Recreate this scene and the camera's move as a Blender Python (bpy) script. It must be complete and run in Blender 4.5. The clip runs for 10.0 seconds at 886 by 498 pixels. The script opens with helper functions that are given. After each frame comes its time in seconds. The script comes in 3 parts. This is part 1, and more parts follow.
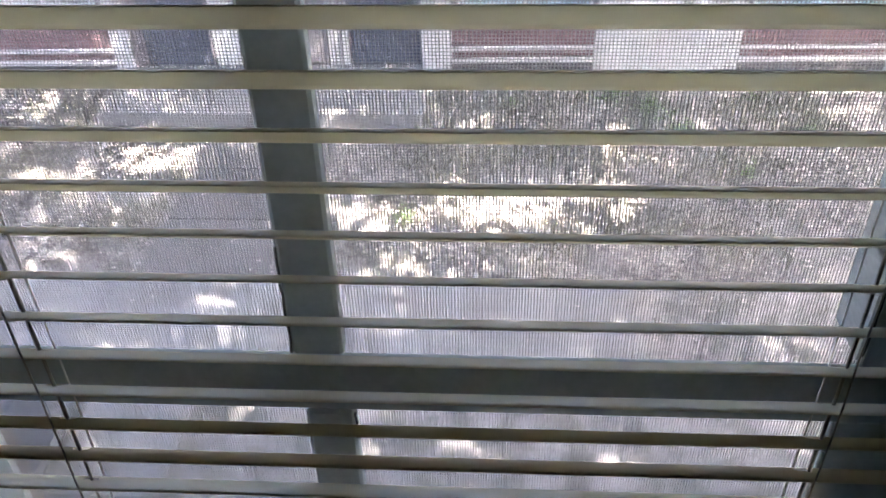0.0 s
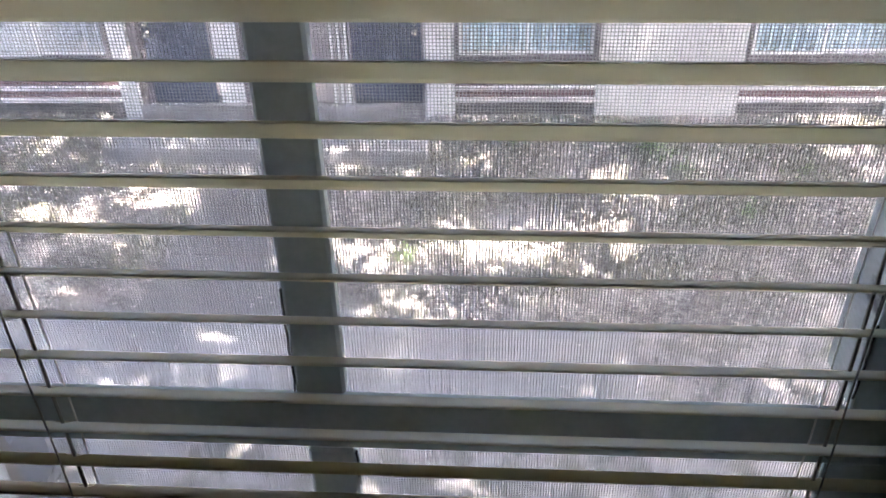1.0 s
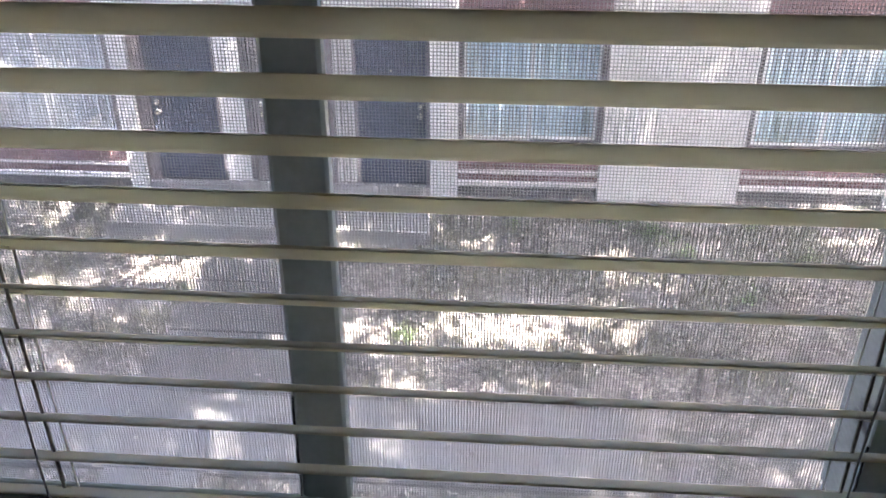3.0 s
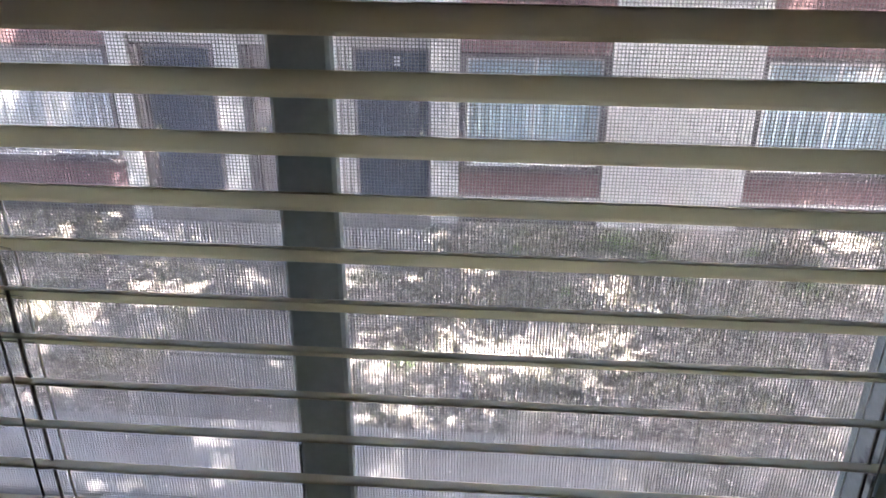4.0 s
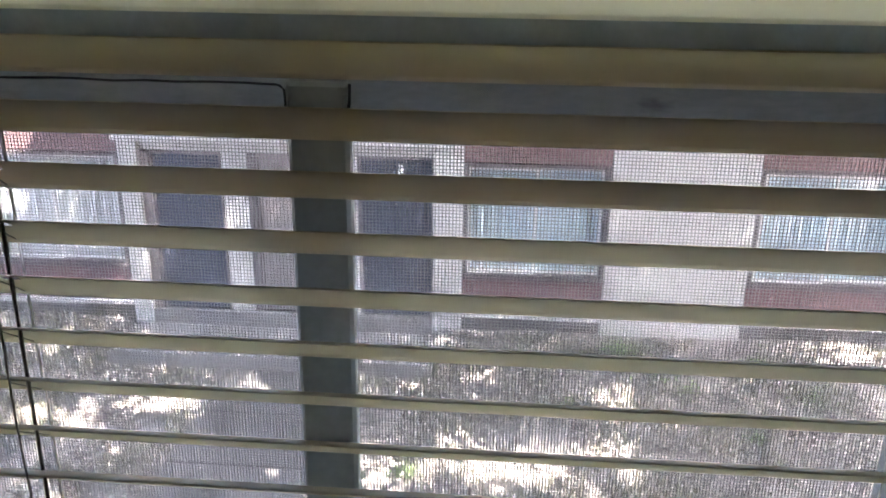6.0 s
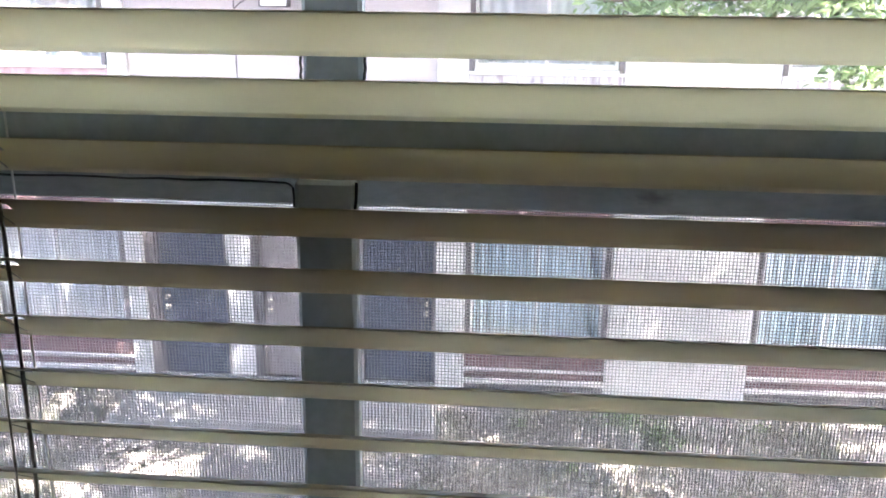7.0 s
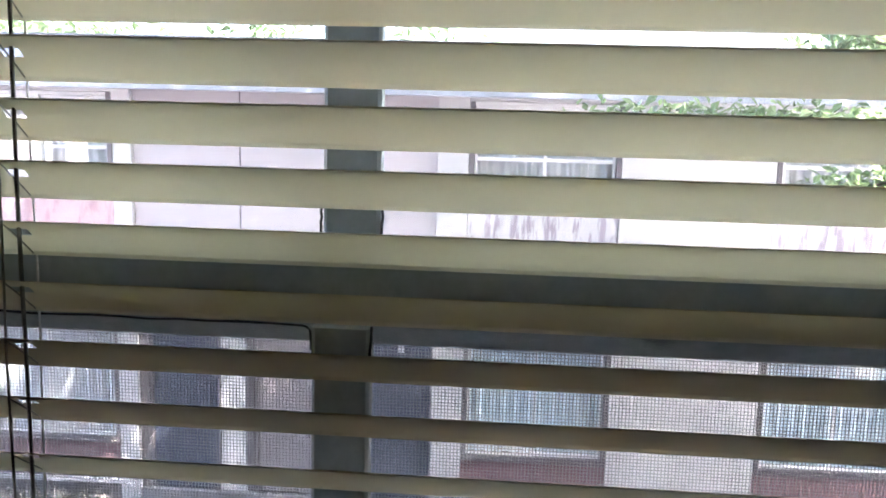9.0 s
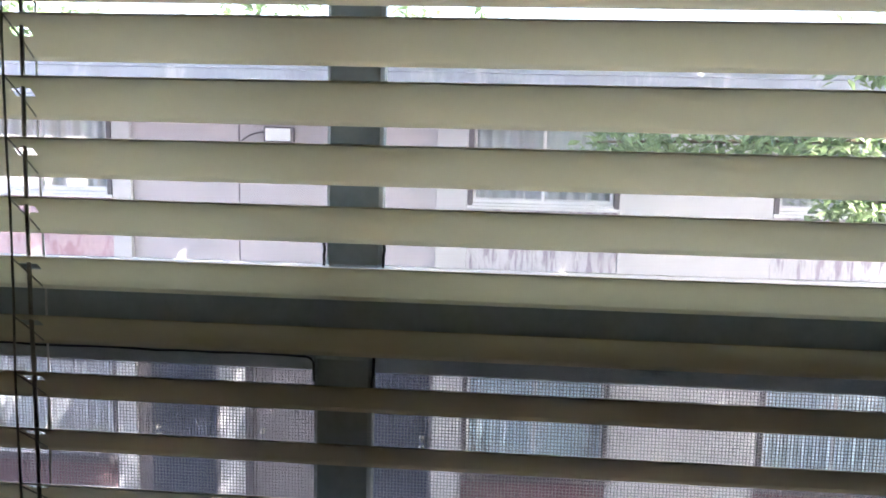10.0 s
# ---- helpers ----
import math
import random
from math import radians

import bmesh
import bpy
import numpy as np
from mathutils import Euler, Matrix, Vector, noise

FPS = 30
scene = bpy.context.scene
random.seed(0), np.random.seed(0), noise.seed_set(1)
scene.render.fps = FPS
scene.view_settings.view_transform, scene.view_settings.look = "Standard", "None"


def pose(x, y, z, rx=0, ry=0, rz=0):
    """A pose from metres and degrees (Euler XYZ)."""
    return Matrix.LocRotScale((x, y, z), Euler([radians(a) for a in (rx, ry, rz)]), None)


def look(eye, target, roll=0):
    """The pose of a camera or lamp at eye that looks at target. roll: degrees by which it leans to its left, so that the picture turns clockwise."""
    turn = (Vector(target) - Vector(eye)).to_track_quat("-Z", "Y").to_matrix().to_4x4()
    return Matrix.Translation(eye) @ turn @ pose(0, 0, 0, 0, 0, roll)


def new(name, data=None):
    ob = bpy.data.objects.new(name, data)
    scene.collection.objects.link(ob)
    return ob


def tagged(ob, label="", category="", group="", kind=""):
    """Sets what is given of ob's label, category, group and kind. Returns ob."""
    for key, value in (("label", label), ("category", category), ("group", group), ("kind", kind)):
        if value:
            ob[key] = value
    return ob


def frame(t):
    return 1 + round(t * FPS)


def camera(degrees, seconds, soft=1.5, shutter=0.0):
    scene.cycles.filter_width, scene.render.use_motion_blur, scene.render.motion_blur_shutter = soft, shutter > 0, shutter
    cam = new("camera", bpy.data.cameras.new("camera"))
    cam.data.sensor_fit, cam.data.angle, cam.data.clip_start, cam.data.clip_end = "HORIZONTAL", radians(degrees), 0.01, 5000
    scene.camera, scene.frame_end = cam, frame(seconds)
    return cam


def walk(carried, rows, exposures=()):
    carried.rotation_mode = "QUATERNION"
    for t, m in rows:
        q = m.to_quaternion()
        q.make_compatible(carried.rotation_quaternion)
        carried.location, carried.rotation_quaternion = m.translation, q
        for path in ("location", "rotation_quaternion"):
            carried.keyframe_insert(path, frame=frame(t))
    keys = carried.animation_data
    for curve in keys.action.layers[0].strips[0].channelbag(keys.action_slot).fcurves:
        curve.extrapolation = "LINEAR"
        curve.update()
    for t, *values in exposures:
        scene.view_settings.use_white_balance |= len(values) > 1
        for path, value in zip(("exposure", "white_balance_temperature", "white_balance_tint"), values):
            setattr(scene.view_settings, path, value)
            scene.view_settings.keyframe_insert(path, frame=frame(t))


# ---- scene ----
FOV = 54.64
Z0 = 4.75          # height of the blind's reference slat above the courtyard
PATH = [           # seconds, x, y, z from the reference slat, yaw, pitch, lean
    (0.0, 0.0051, -0.2480, -0.0343, 4.108, -36.703, -1.597),
    (0.5, 0.0054, -0.2511, -0.0291, 4.053, -35.258, -1.491),
    (1.0, 0.0061, -0.2559, -0.0257, 4.153, -34.210, -1.281),
    (1.5, 0.0065, -0.2588, -0.0197, 3.856, -32.587, -0.656),
    (2.0, 0.0052, -0.2630, -0.0122, 4.358, -31.253, -0.706),
    (2.5, 0.0046, -0.2662, -0.0090, 4.191, -29.334, -0.323),
    (2.7, 0.0041, -0.2652, -0.0066, 4.094, -29.195, 0.058),
    (3.8, 0.0018, -0.2631, 0.0074, 4.323, -27.564, 0.032),
    (4.0, 0.0005, -0.2631, 0.0093, 4.209, -27.253, 0.303),
    (4.5, -0.0012, -0.2649, 0.0198, 4.209, -25.661, 0.501),
    (5.0, -0.0032, -0.2644, 0.0212, 4.336, -23.665, 0.717),
    (5.5, -0.0020, -0.2709, 0.0257, 4.280, -21.810, 0.944),
    (5.7, -0.0023, -0.2728, 0.0284, 4.368, -21.177, 0.862),
    (6.8, -0.0030, -0.2780, 0.0435, 4.371, -17.027, 0.615),
    (7.0, -0.0033, -0.2783, 0.0458, 4.604, -16.001, 0.720),
    (7.5, -0.0039, -0.2789, 0.0505, 4.613, -14.812, 0.923),
    (8.0, -0.0073, -0.2798, 0.0523, 4.604, -12.434, 1.119),
    (8.5, -0.0095, -0.2794, 0.0599, 4.587, -10.932, 1.179),
    (9.0, -0.0088, -0.2870, 0.0604, 4.572, -8.516, 1.519),
    (9.5, -0.0095, -0.2910, 0.0658, 4.641, -8.115, 1.432),
    (10.0, -0.0090, -0.2934, 0.0673, 4.535, -7.346, 1.413),
]


def eye_pose(x, y, z, yaw, pitch, lean):
    a, b = radians(yaw), radians(pitch)
    eye = Vector((x, y, z + Z0))
    return look(eye, eye + Vector((-math.sin(a) * math.cos(b), math.cos(a) * math.cos(b), math.sin(b))), lean)


cam = camera(FOV, 10.0, soft=1.75)
EXPOSURES = [(0.0, 4.85, 6540, 15), (2.5, 4.7, 6540, 15), (4.5, 4.52, 6540, 14), (5.6, 4.65, 6540, 14), (6.8, 4.95, 6430, 13), (7.5, 4.98, 6400, 13), (8.5, 4.78, 6330, 13), (9.2, 4.5, 6290, 13), (10.0, 4.22, 6280, 13)]
walk(cam, [(r[0], eye_pose(*r[1:])) for r in PATH], EXPOSURES)

# ---- world and sun ----
SUN_DIR = Vector((0.44, -0.33, 0.84)).normalized()
world = bpy.data.worlds.new("sky")
scene.world = world
world.use_nodes = True
wn = world.node_tree
sky = wn.nodes.new("ShaderNodeTexSky")
sky.sky_type = 'NISHITA'
sky.sun_disc = False
sky.sun_elevation = math.asin(SUN_DIR.z)
sky.sun_rotation = math.atan2(SUN_DIR.x, SUN_DIR.y)
sky.dust_density = 6.0
sky.air_density = 0.8
wn.links.new(sky.outputs[0], wn.nodes["Background"].inputs[0])
wn.nodes["Background"].inputs[1].default_value = 0.15
sun_data = bpy.data.lights.new("sun", 'SUN')
sun_data.energy = 3.6
sun_data.angle = radians(0.5)
sun_data.color = (1.0, 0.92, 0.80)
sun = new("sun", sun_data)
sun.matrix_world = look(SUN_DIR * 40, (0, 0, 0))


# ---- materials ----
def mat(name, col, rough=0.7, var=0.12, fine=60.0, coarse=3.0, bump=0.15, metal=0.0, col2=None, mix2=0.0,
        per_object=0.0, per_island=0.0, stretch=(1, 1, 1), dist=0.004, translucent=0.0, spec=0.5, glow_through=None):
    """A surface with grain and stains at two sizes; col2 shows in patches by mix2."""
    m = bpy.data.materials.new(name)
    m.use_nodes = True
    t = m.node_tree
    N, L = t.nodes, t.links
    bs = N["Principled BSDF"]
    co = N.new("ShaderNodeTexCoord")
    mp = N.new("ShaderNodeMapping")
    mp.inputs["Scale"].default_value = stretch
    L.new(co.outputs["Object"], mp.inputs[0])

    def nz(scale, detail):
        n = N.new("ShaderNodeTexNoise")
        n.inputs["Scale"].default_value = scale
        n.inputs["Detail"].default_value = detail
        n.inputs["Roughness"].default_value = 0.62
        L.new(mp.outputs[0], n.inputs["Vector"])
        return n

    a, b = nz(fine, 4), nz(coarse, 5)
    ramp = N.new("ShaderNodeMapRange")
    ramp.inputs["From Min"].default_value, ramp.inputs["From Max"].default_value = 0.3, 0.7
    ramp.inputs["To Min"].default_value, ramp.inputs["To Max"].default_value = 1 - var, 1 + var
    L.new(a.outputs["Fac"], ramp.inputs["Value"])
    ramp2 = N.new("ShaderNodeMapRange")
    ramp2.inputs["From Min"].default_value, ramp2.inputs["From Max"].default_value = 0.3, 0.7
    ramp2.inputs["To Min"].default_value, ramp2.inputs["To Max"].default_value = 1 - var, 1 + var
    L.new(b.outputs["Fac"], ramp2.inputs["Value"])
    mul = N.new("ShaderNodeMath")
    mul.operation = 'MULTIPLY'
    L.new(ramp.outputs[0], mul.inputs[0])
    L.new(ramp2.outputs[0], mul.inputs[1])
    last = mul.outputs[0]
    for amount, node, out in ((per_object, "ShaderNodeObjectInfo", "Random"), (per_island, "ShaderNodeNewGeometry", "Random Per Island")):
        if amount:
            i = N.new(node)
            r = N.new("ShaderNodeMapRange")
            r.inputs["To Min"].default_value, r.inputs["To Max"].default_value = 1 - amount, 1 + amount
            L.new(i.outputs[out], r.inputs["Value"])
            k = N.new("ShaderNodeMath")
            k.operation = 'MULTIPLY'
            L.new(last, k.inputs[0])
            L.new(r.outputs[0], k.inputs[1])
            last = k.outputs[0]
    rgb = N.new("ShaderNodeRGB")
    rgb.outputs[0].default_value = (*col, 1)
    base = rgb.outputs[0]
    if col2:
        c = nz(coarse * 1.7, 6)
        cr = N.new("ShaderNodeMapRange")
        cr.inputs["From Min"].default_value, cr.inputs["From Max"].default_value = 0.62 - 0.3 * mix2, 0.72 - 0.3 * mix2
        L.new(c.outputs["Fac"], cr.inputs["Value"])
        mx = N.new("ShaderNodeMix")
        mx.data_type = 'RGBA'
        mx.inputs["B"].default_value = (0, 0, 0, 1)
        L.new(cr.outputs[0], mx.inputs["Factor"])
        L.new(base, mx.inputs[6])
        mx.inputs[7].default_value = (*col2, 1)
        base = mx.outputs[2]
    sc = N.new("ShaderNodeVectorMath")
    sc.operation = 'SCALE'
    L.new(base, sc.inputs[0])
    L.new(last, sc.inputs["Scale"])
    L.new(sc.outputs[0], bs.inputs["Base Color"])
    bs.inputs["Roughness"].default_value = rough
    bs.inputs["Metallic"].default_value = metal
    bs.inputs["Specular IOR Level"].default_value = spec
    if bump:
        bp = N.new("ShaderNodeBump")
        bp.inputs["Strength"].default_value = bump
        bp.inputs["Distance"].default_value = dist
        L.new(a.outputs["Fac"], bp.inputs["Height"])
        L.new(bp.outputs[0], bs.inputs["Normal"])
    if translucent:
        tr = N.new("ShaderNodeBsdfTranslucent")
        if glow_through:
            tr.inputs[0].default_value = (*glow_through, 1)
        else:
            L.new(sc.outputs[0], tr.inputs[0])
        ms = N.new("ShaderNodeMixShader")
        ms.inputs[0].default_value = translucent
        L.new(bs.outputs[0], ms.inputs[1])
        L.new(tr.outputs[0], ms.inputs[2])
        L.new(ms.outputs[0], N["Material Output"].inputs[0])
    return m


def glass_mat(name, gloss, dust):
    """A clear pane with a little mirror gloss and a film of dust."""
    m = bpy.data.materials.new(name)
    m.use_nodes = True
    t = m.node_tree
    N, L = t.nodes, t.links
    N.remove(N["Principled BSDF"])
    tp, gl, du, m1, m2, nz, mr = (N.new(k) for k in ("ShaderNodeBsdfTransparent", "ShaderNodeBsdfGlossy", "ShaderNodeBsdfTranslucent", "ShaderNodeMixShader", "ShaderNodeMixShader", "ShaderNodeTexNoise", "ShaderNodeMapRange"))
    gl.inputs["Roughness"].default_value = 0.02
    du.inputs[0].default_value = (0.85, 0.84, 0.86, 1)
    nz.inputs["Scale"].default_value = 9
    nz.inputs["Detail"].default_value = 5
    mr.inputs["To Min"].default_value, mr.inputs["To Max"].default_value = dust * 0.5, dust * 1.5
    L.new(nz.outputs["Fac"], mr.inputs["Value"])
    L.new(mr.outputs[0], m1.inputs[0])
    L.new(tp.outputs[0], m1.inputs[1])
    L.new(du.outputs[0], m1.inputs[2])
    m2.inputs[0].default_value = gloss
    L.new(m1.outputs[0], m2.inputs[1])
    L.new(gl.outputs[0], m2.inputs[2])
    L.new(m2.outputs[0], N["Material Output"].inputs[0])
    return m


M_SLAT = mat("cream_vinyl", (0.66, 0.655, 0.63), 0.24, 0.04, 220, 9, 0.05, translucent=0.6, glow_through=(0.86, 0.775, 0.575), per_object=0.03, dist=0.0005)
# lighter copy of the cord for the outer strings: daylight put into the colour
M_CORDLIT = mat("daylit_cord", (0.80, 0.79, 0.76), 0.8, 0.1, 900, 40, 0.3, dist=0.0003)
M_CORD = mat("braided_cord", (0.30, 0.28, 0.24), 0.8, 0.15, 900, 40, 0.3, dist=0.0003)
M_FRAME = mat("grey_green_aluminium", (0.43, 0.475, 0.48), 0.5, 0.08, 180, 12, 0.08, metal=0.0, dist=0.0006)
M_BAR = mat("grimy_aluminium", (0.43, 0.45, 0.44), 0.6, 0.12, 120, 8, 0.1, col2=(0.10, 0.095, 0.10), mix2=0.06, stretch=(1, 1, 3.0), dist=0.0006)
M_GASKET = mat("black_rubber", (0.015, 0.015, 0.015), 0.6, 0.2, 300, 20, 0.1)
M_MESH = mat("fibreglass_screen", (0.25, 0.248, 0.258), 0.6, 0.2, 500, 12, 0.0, translucent=0.3)
M_GLASS = glass_mat("dusty_window_glass", 0.02, 0.014)
M_FARGLASS = glass_mat("far_window_glass", 0.16, 0.02)
M_ROOM = mat("room_paint", (0.10, 0.088, 0.075), 0.85, 0.05, 90, 2, 0.1)
M_CARPET = mat("carpet", (0.06, 0.05, 0.04), 0.95, 0.2, 220, 4, 0.5)
M_STUCCO = mat("white_stucco", (0.52, 0.515, 0.53), 0.9, 0.07, 70, 1.2, 0.35, dist=0.006)
M_PINK = mat("pale_plaster", (0.45, 0.415, 0.44), 0.88, 0.06, 60, 1.0, 0.2)
M_BROWN = mat("brown_red_panel", (0.16, 0.098, 0.108), 0.7, 0.14, 45, 2.2, 0.2, stretch=(1, 1, 0.35))
M_STAIN = mat("stained_panel", (0.50, 0.49, 0.525), 0.85, 0.08, 40, 2.5, 0.2, col2=(0.27, 0.235, 0.285), mix2=0.42, stretch=(3.4, 1, 0.55))
M_PALEPANEL = mat("pale_red_panel", (0.46, 0.34, 0.36), 0.85, 0.10, 40, 2.5, 0.2, col2=(0.36, 0.22, 0.24), mix2=0.4, stretch=(1.5, 1, 0.8))
M_DOOR = mat("navy_door_paint", (0.052, 0.062, 0.095), 0.45, 0.12, 50, 2, 0.08)
M_TRIM = mat("white_trim", (0.64, 0.64, 0.66), 0.6, 0.06, 80, 3, 0.1)
M_DARKFRAME = mat("dark_frame", (0.10, 0.09, 0.10), 0.55, 0.15, 60, 3, 0.1)
M_GREYDOOR = mat("grey_screen_door", (0.23, 0.205, 0.22), 0.7, 0.1, 120, 4, 0.1)
M_CURTAIN = mat("blue_curtain", (0.58, 0.76, 0.90), 0.9, 0.08, 90, 3, 0.1, translucent=0.1)
M_BLINDW = mat("white_curtain", (0.62, 0.66, 0.71), 0.9, 0.06, 90, 3, 0.1)
M_GUTTER = mat("blue_grey_gutter", (0.33, 0.36, 0.45), 0.5, 0.14, 60, 2, 0.08, col2=(0.48, 0.50, 0.57), mix2=0.25, stretch=(1.2, 1, 0.3))
M_SOFFIT = mat("soffit_boards", (0.55, 0.55, 0.60), 0.8, 0.08, 60, 2, 0.1)
M_ROOF = mat("roof_shingle", (0.16, 0.15, 0.15), 0.9, 0.2, 40, 2, 0.4)
M_CONC = mat("concrete", (0.235, 0.228, 0.24), 0.92, 0.13, 55, 1.4, 0.35, col2=(0.185, 0.178, 0.186), mix2=0.4, per_object=0.06)
# darker copy of concrete: the path's shade is in its colour; plinth shares it
M_PATH = mat("shade_dark_concrete", (0.125, 0.12, 0.126), 0.92, 0.13, 55, 1.4, 0.35, col2=(0.095, 0.09, 0.095), mix2=0.4, per_object=0.08)
M_SOIL = mat("dry_soil", (0.28, 0.258, 0.262), 0.97, 0.25, 22, 2.4, 0.6, col2=(0.12, 0.117, 0.112), mix2=0.55, dist=0.02)
M_LITTER = mat("dead_leaves", (0.33, 0.30, 0.29), 0.9, 0.2, 40, 4, 0.2, per_island=0.7)
M_GRASS = mat("dry_grass", (0.19, 0.19, 0.145), 0.85, 0.2, 40, 2, 0.1, per_island=0.5)
M_LEAF = mat("green_leaf", (0.18, 0.25, 0.125), 0.5, 0.15, 40, 3, 0.1, per_island=0.45, translucent=0.4)
M_FARLEAF = mat("far_foliage", (0.09, 0.14, 0.06), 0.7, 0.2, 6, 1, 0.1, per_island=0.45, translucent=0.3)
M_BARK = mat("bark", (0.15, 0.12, 0.09), 0.9, 0.3, 30, 3, 0.8, stretch=(1, 1, 0.25), dist=0.02)
M_METAL = mat("brass_metal", (0.65, 0.60, 0.50), 0.3, 0.1, 120, 8, 0.05, metal=1.0)
M_LAMP = mat("lamp_lens", (0.82, 0.83, 0.85), 0.3, 0.04, 100, 8, 0.05)
# room darkness behind the far windows, put into the colour
M_DARK = mat("unlit_room_shade", (0.06, 0.06, 0.065), 0.9, 0.1, 40, 3, 0.0)
M_UNIT = mat("dark_grey_steel", (0.075, 0.085, 0.11), 0.55, 0.15, 60, 4, 0.1)


# ---- mesh helpers ----
def box(bm, x0, x1, y0, y1, z0, z1):
    v = [bm.verts.new(q) for q in ((x0, y0, z0), (x1, y0, z0), (x1, y1, z0), (x0, y1, z0), (x0, y0, z1), (x1, y0, z1), (x1, y1, z1), (x0, y1, z1))]
    for f in ((3, 2, 1, 0), (4, 5, 6, 7), (0, 1, 5, 4), (1, 2, 6, 5), (2, 3, 7, 6), (3, 0, 4, 7)):
        bm.faces.new([v[i] for i in f])
    return bm


def boxes(*bs, bevel=0.0):
    bm = bmesh.new()
    for b in bs:
        box(bm, *b)
    if bevel:
        bmesh.ops.bevel(bm, geom=bm.edges[:], offset=bevel, segments=1, affect='EDGES', clamp_overlap=True)
    return bm


def tube(bm, pts, r0, r1=None, sides=8):
    """A round rod along pts, tapering from r0 to r1."""
    r1 = r0 if r1 is None else r1
    rings = []
    n = len(pts)
    for i, q in enumerate(pts):
        q = Vector(q)
        d = (Vector(pts[min(i + 1, n - 1)]) - Vector(pts[max(i - 1, 0)])).normalized()
        a = d.orthogonal().normalized()
        b = d.cross(a)
        r = r0 + (r1 - r0) * i / max(n - 1, 1)
        rings.append([bm.verts.new(q + (a * math.cos(6.28319 * k / sides) + b * math.sin(6.28319 * k / sides)) * r) for k in range(sides)])
    for i in range(n - 1):
        for k in range(sides):
            bm.faces.new((rings[i][k], rings[i][(k + 1) % sides], rings[i + 1][(k + 1) % sides], rings[i + 1][k]))
    bm.faces.new(rings[0][::-1])
    bm.faces.new(rings[-1])
    return bm


def mesh_of(name, bm, material, smooth=False):
    bmesh.ops.recalc_face_normals(bm, faces=bm.faces[:])
    me = bpy.data.meshes.new(name)
    bm.to_mesh(me)
    bm.free()
    me.materials.append(material)
    if smooth:
        me.polygons.foreach_set("use_smooth", [True] * len(me.polygons))
    return me


def part(name, bm, material, parent=None, label="", smooth=False):
    ob = new(name, mesh_of(name, bm, material, smooth))
    ob.parent = parent
    if label:
        tagged(ob, label)
    return ob


def piece(name, me, parent, at=(0, 0, 0)):
    ob = new(name, me)
    ob.parent = parent
    ob.location = at
    return ob


def thing(name, label, category, at=(0, 0, 0), rz=0.0, group="", kind=""):
    ob = new(name)
    ob.matrix_world = pose(*at, 0, 0, rz)
    return tagged(ob, label, category, group, kind)


def structure(name, bm, material, label, category):
    return tagged(part(name, bm, material), label, category, kind="structure")


# ---- the room ----
OX0, OX1, OZ0, OZ1 = -0.345, 0.272, Z0 - 0.64, Z0 + 0.66     # opening for the window
wall = structure("wall_north", boxes((-9, OX0, -0.03, 0.16, 0.0, 5.95), (OX1, 9, -0.03, 0.16, 0.0, 5.95),
                                     (OX0, OX1, -0.03, 0.16, 0.0, OZ0), (OX0, OX1, -0.03, 0.16, OZ1, 5.95)), M_ROOM,
                 "painted window wall with a deep opening", "wall")
# out of view; the deep overhang is added to block high sky from the window
structure("roof_near", boxes((-9.2, 9.2, -8.2, 1.15, 5.955, 6.1)), M_ROOF, "unseen flat roof of the near building, overhang added to cut sky light", "roof")
structure("wall_rear", boxes((-9, 9, -8.0, -7.8, 0.0, 5.95)), M_ROOM, "plain rear wall of the near building", "wall")
for x0 in (-9.0, 8.85):
    structure("wall_side", boxes((x0, x0 + 0.15, -7.79, -0.035, 0.0, 5.95)), M_ROOM, "plain side wall of the near building", "wall")
structure("wall_west", boxes((-1.75, -1.6, -3.2, -0.032, 3.3, 5.75)), M_ROOM, "plain painted room wall", "wall")
structure("wall_east", boxes((1.9, 2.05, -3.2, -0.032, 3.3, 5.75)), M_ROOM, "plain painted room wall", "wall")
structure("wall_south", boxes((-1.75, 2.05, -3.35, -3.2, 3.3, 5.75)), M_ROOM, "plain painted room wall", "wall")
structure("floor", boxes((-1.75, 2.05, -3.35, -0.032, 3.15, 3.296)), M_CARPET, "brown carpeted room floor", "floor")
structure("ceiling", boxes((-1.75, 2.05, -3.35, -0.032, 5.754, 5.9)), M_ROOM, "plain painted ceiling", "ceiling")

# ---- the window ----
window = thing("window_1", "grey-green aluminium window with divided lights and insect screen", "window", (0, 0, Z0), kind="structure")
FX0, FX1, FZ0, FZ1 = OX0, OX1, -0.64, 0.66
part("window_frame", boxes((FX0, FX0 + 0.035, 0.026, 0.11, FZ0, FZ1), (FX1 - 0.04, FX1, 0.026, 0.11, FZ0, FZ1),
                           (FX0 + 0.035, FX1 - 0.04, 0.026, 0.10, FZ1 - 0.035, FZ1), (FX0 + 0.035, FX1 - 0.04, 0.026, 0.10, FZ0, FZ0 + 0.035), bevel=0.0015), M_FRAME, window)
part("window_sill", boxes((OX0, OX1, -0.028, 0.024, -0.64, -0.622), bevel=0.002), M_FRAME, window)
LX0, LX1 = -0.3013, 0.1567       # clear width of the lower sash
part("meeting_rail", boxes((FX0 + 0.035, FX1 - 0.04, 0.036, 0.050, -0.0185, 0.0135), bevel=0.002), M_FRAME, window)
# hidden plate added between rail and screen bar to keep sky off the slats
part("sash_track", boxes((FX0 + 0.035, FX1 - 0.04, 0.0505, 0.098, -0.012, 0.001), bevel=0.001), M_FRAME, window)
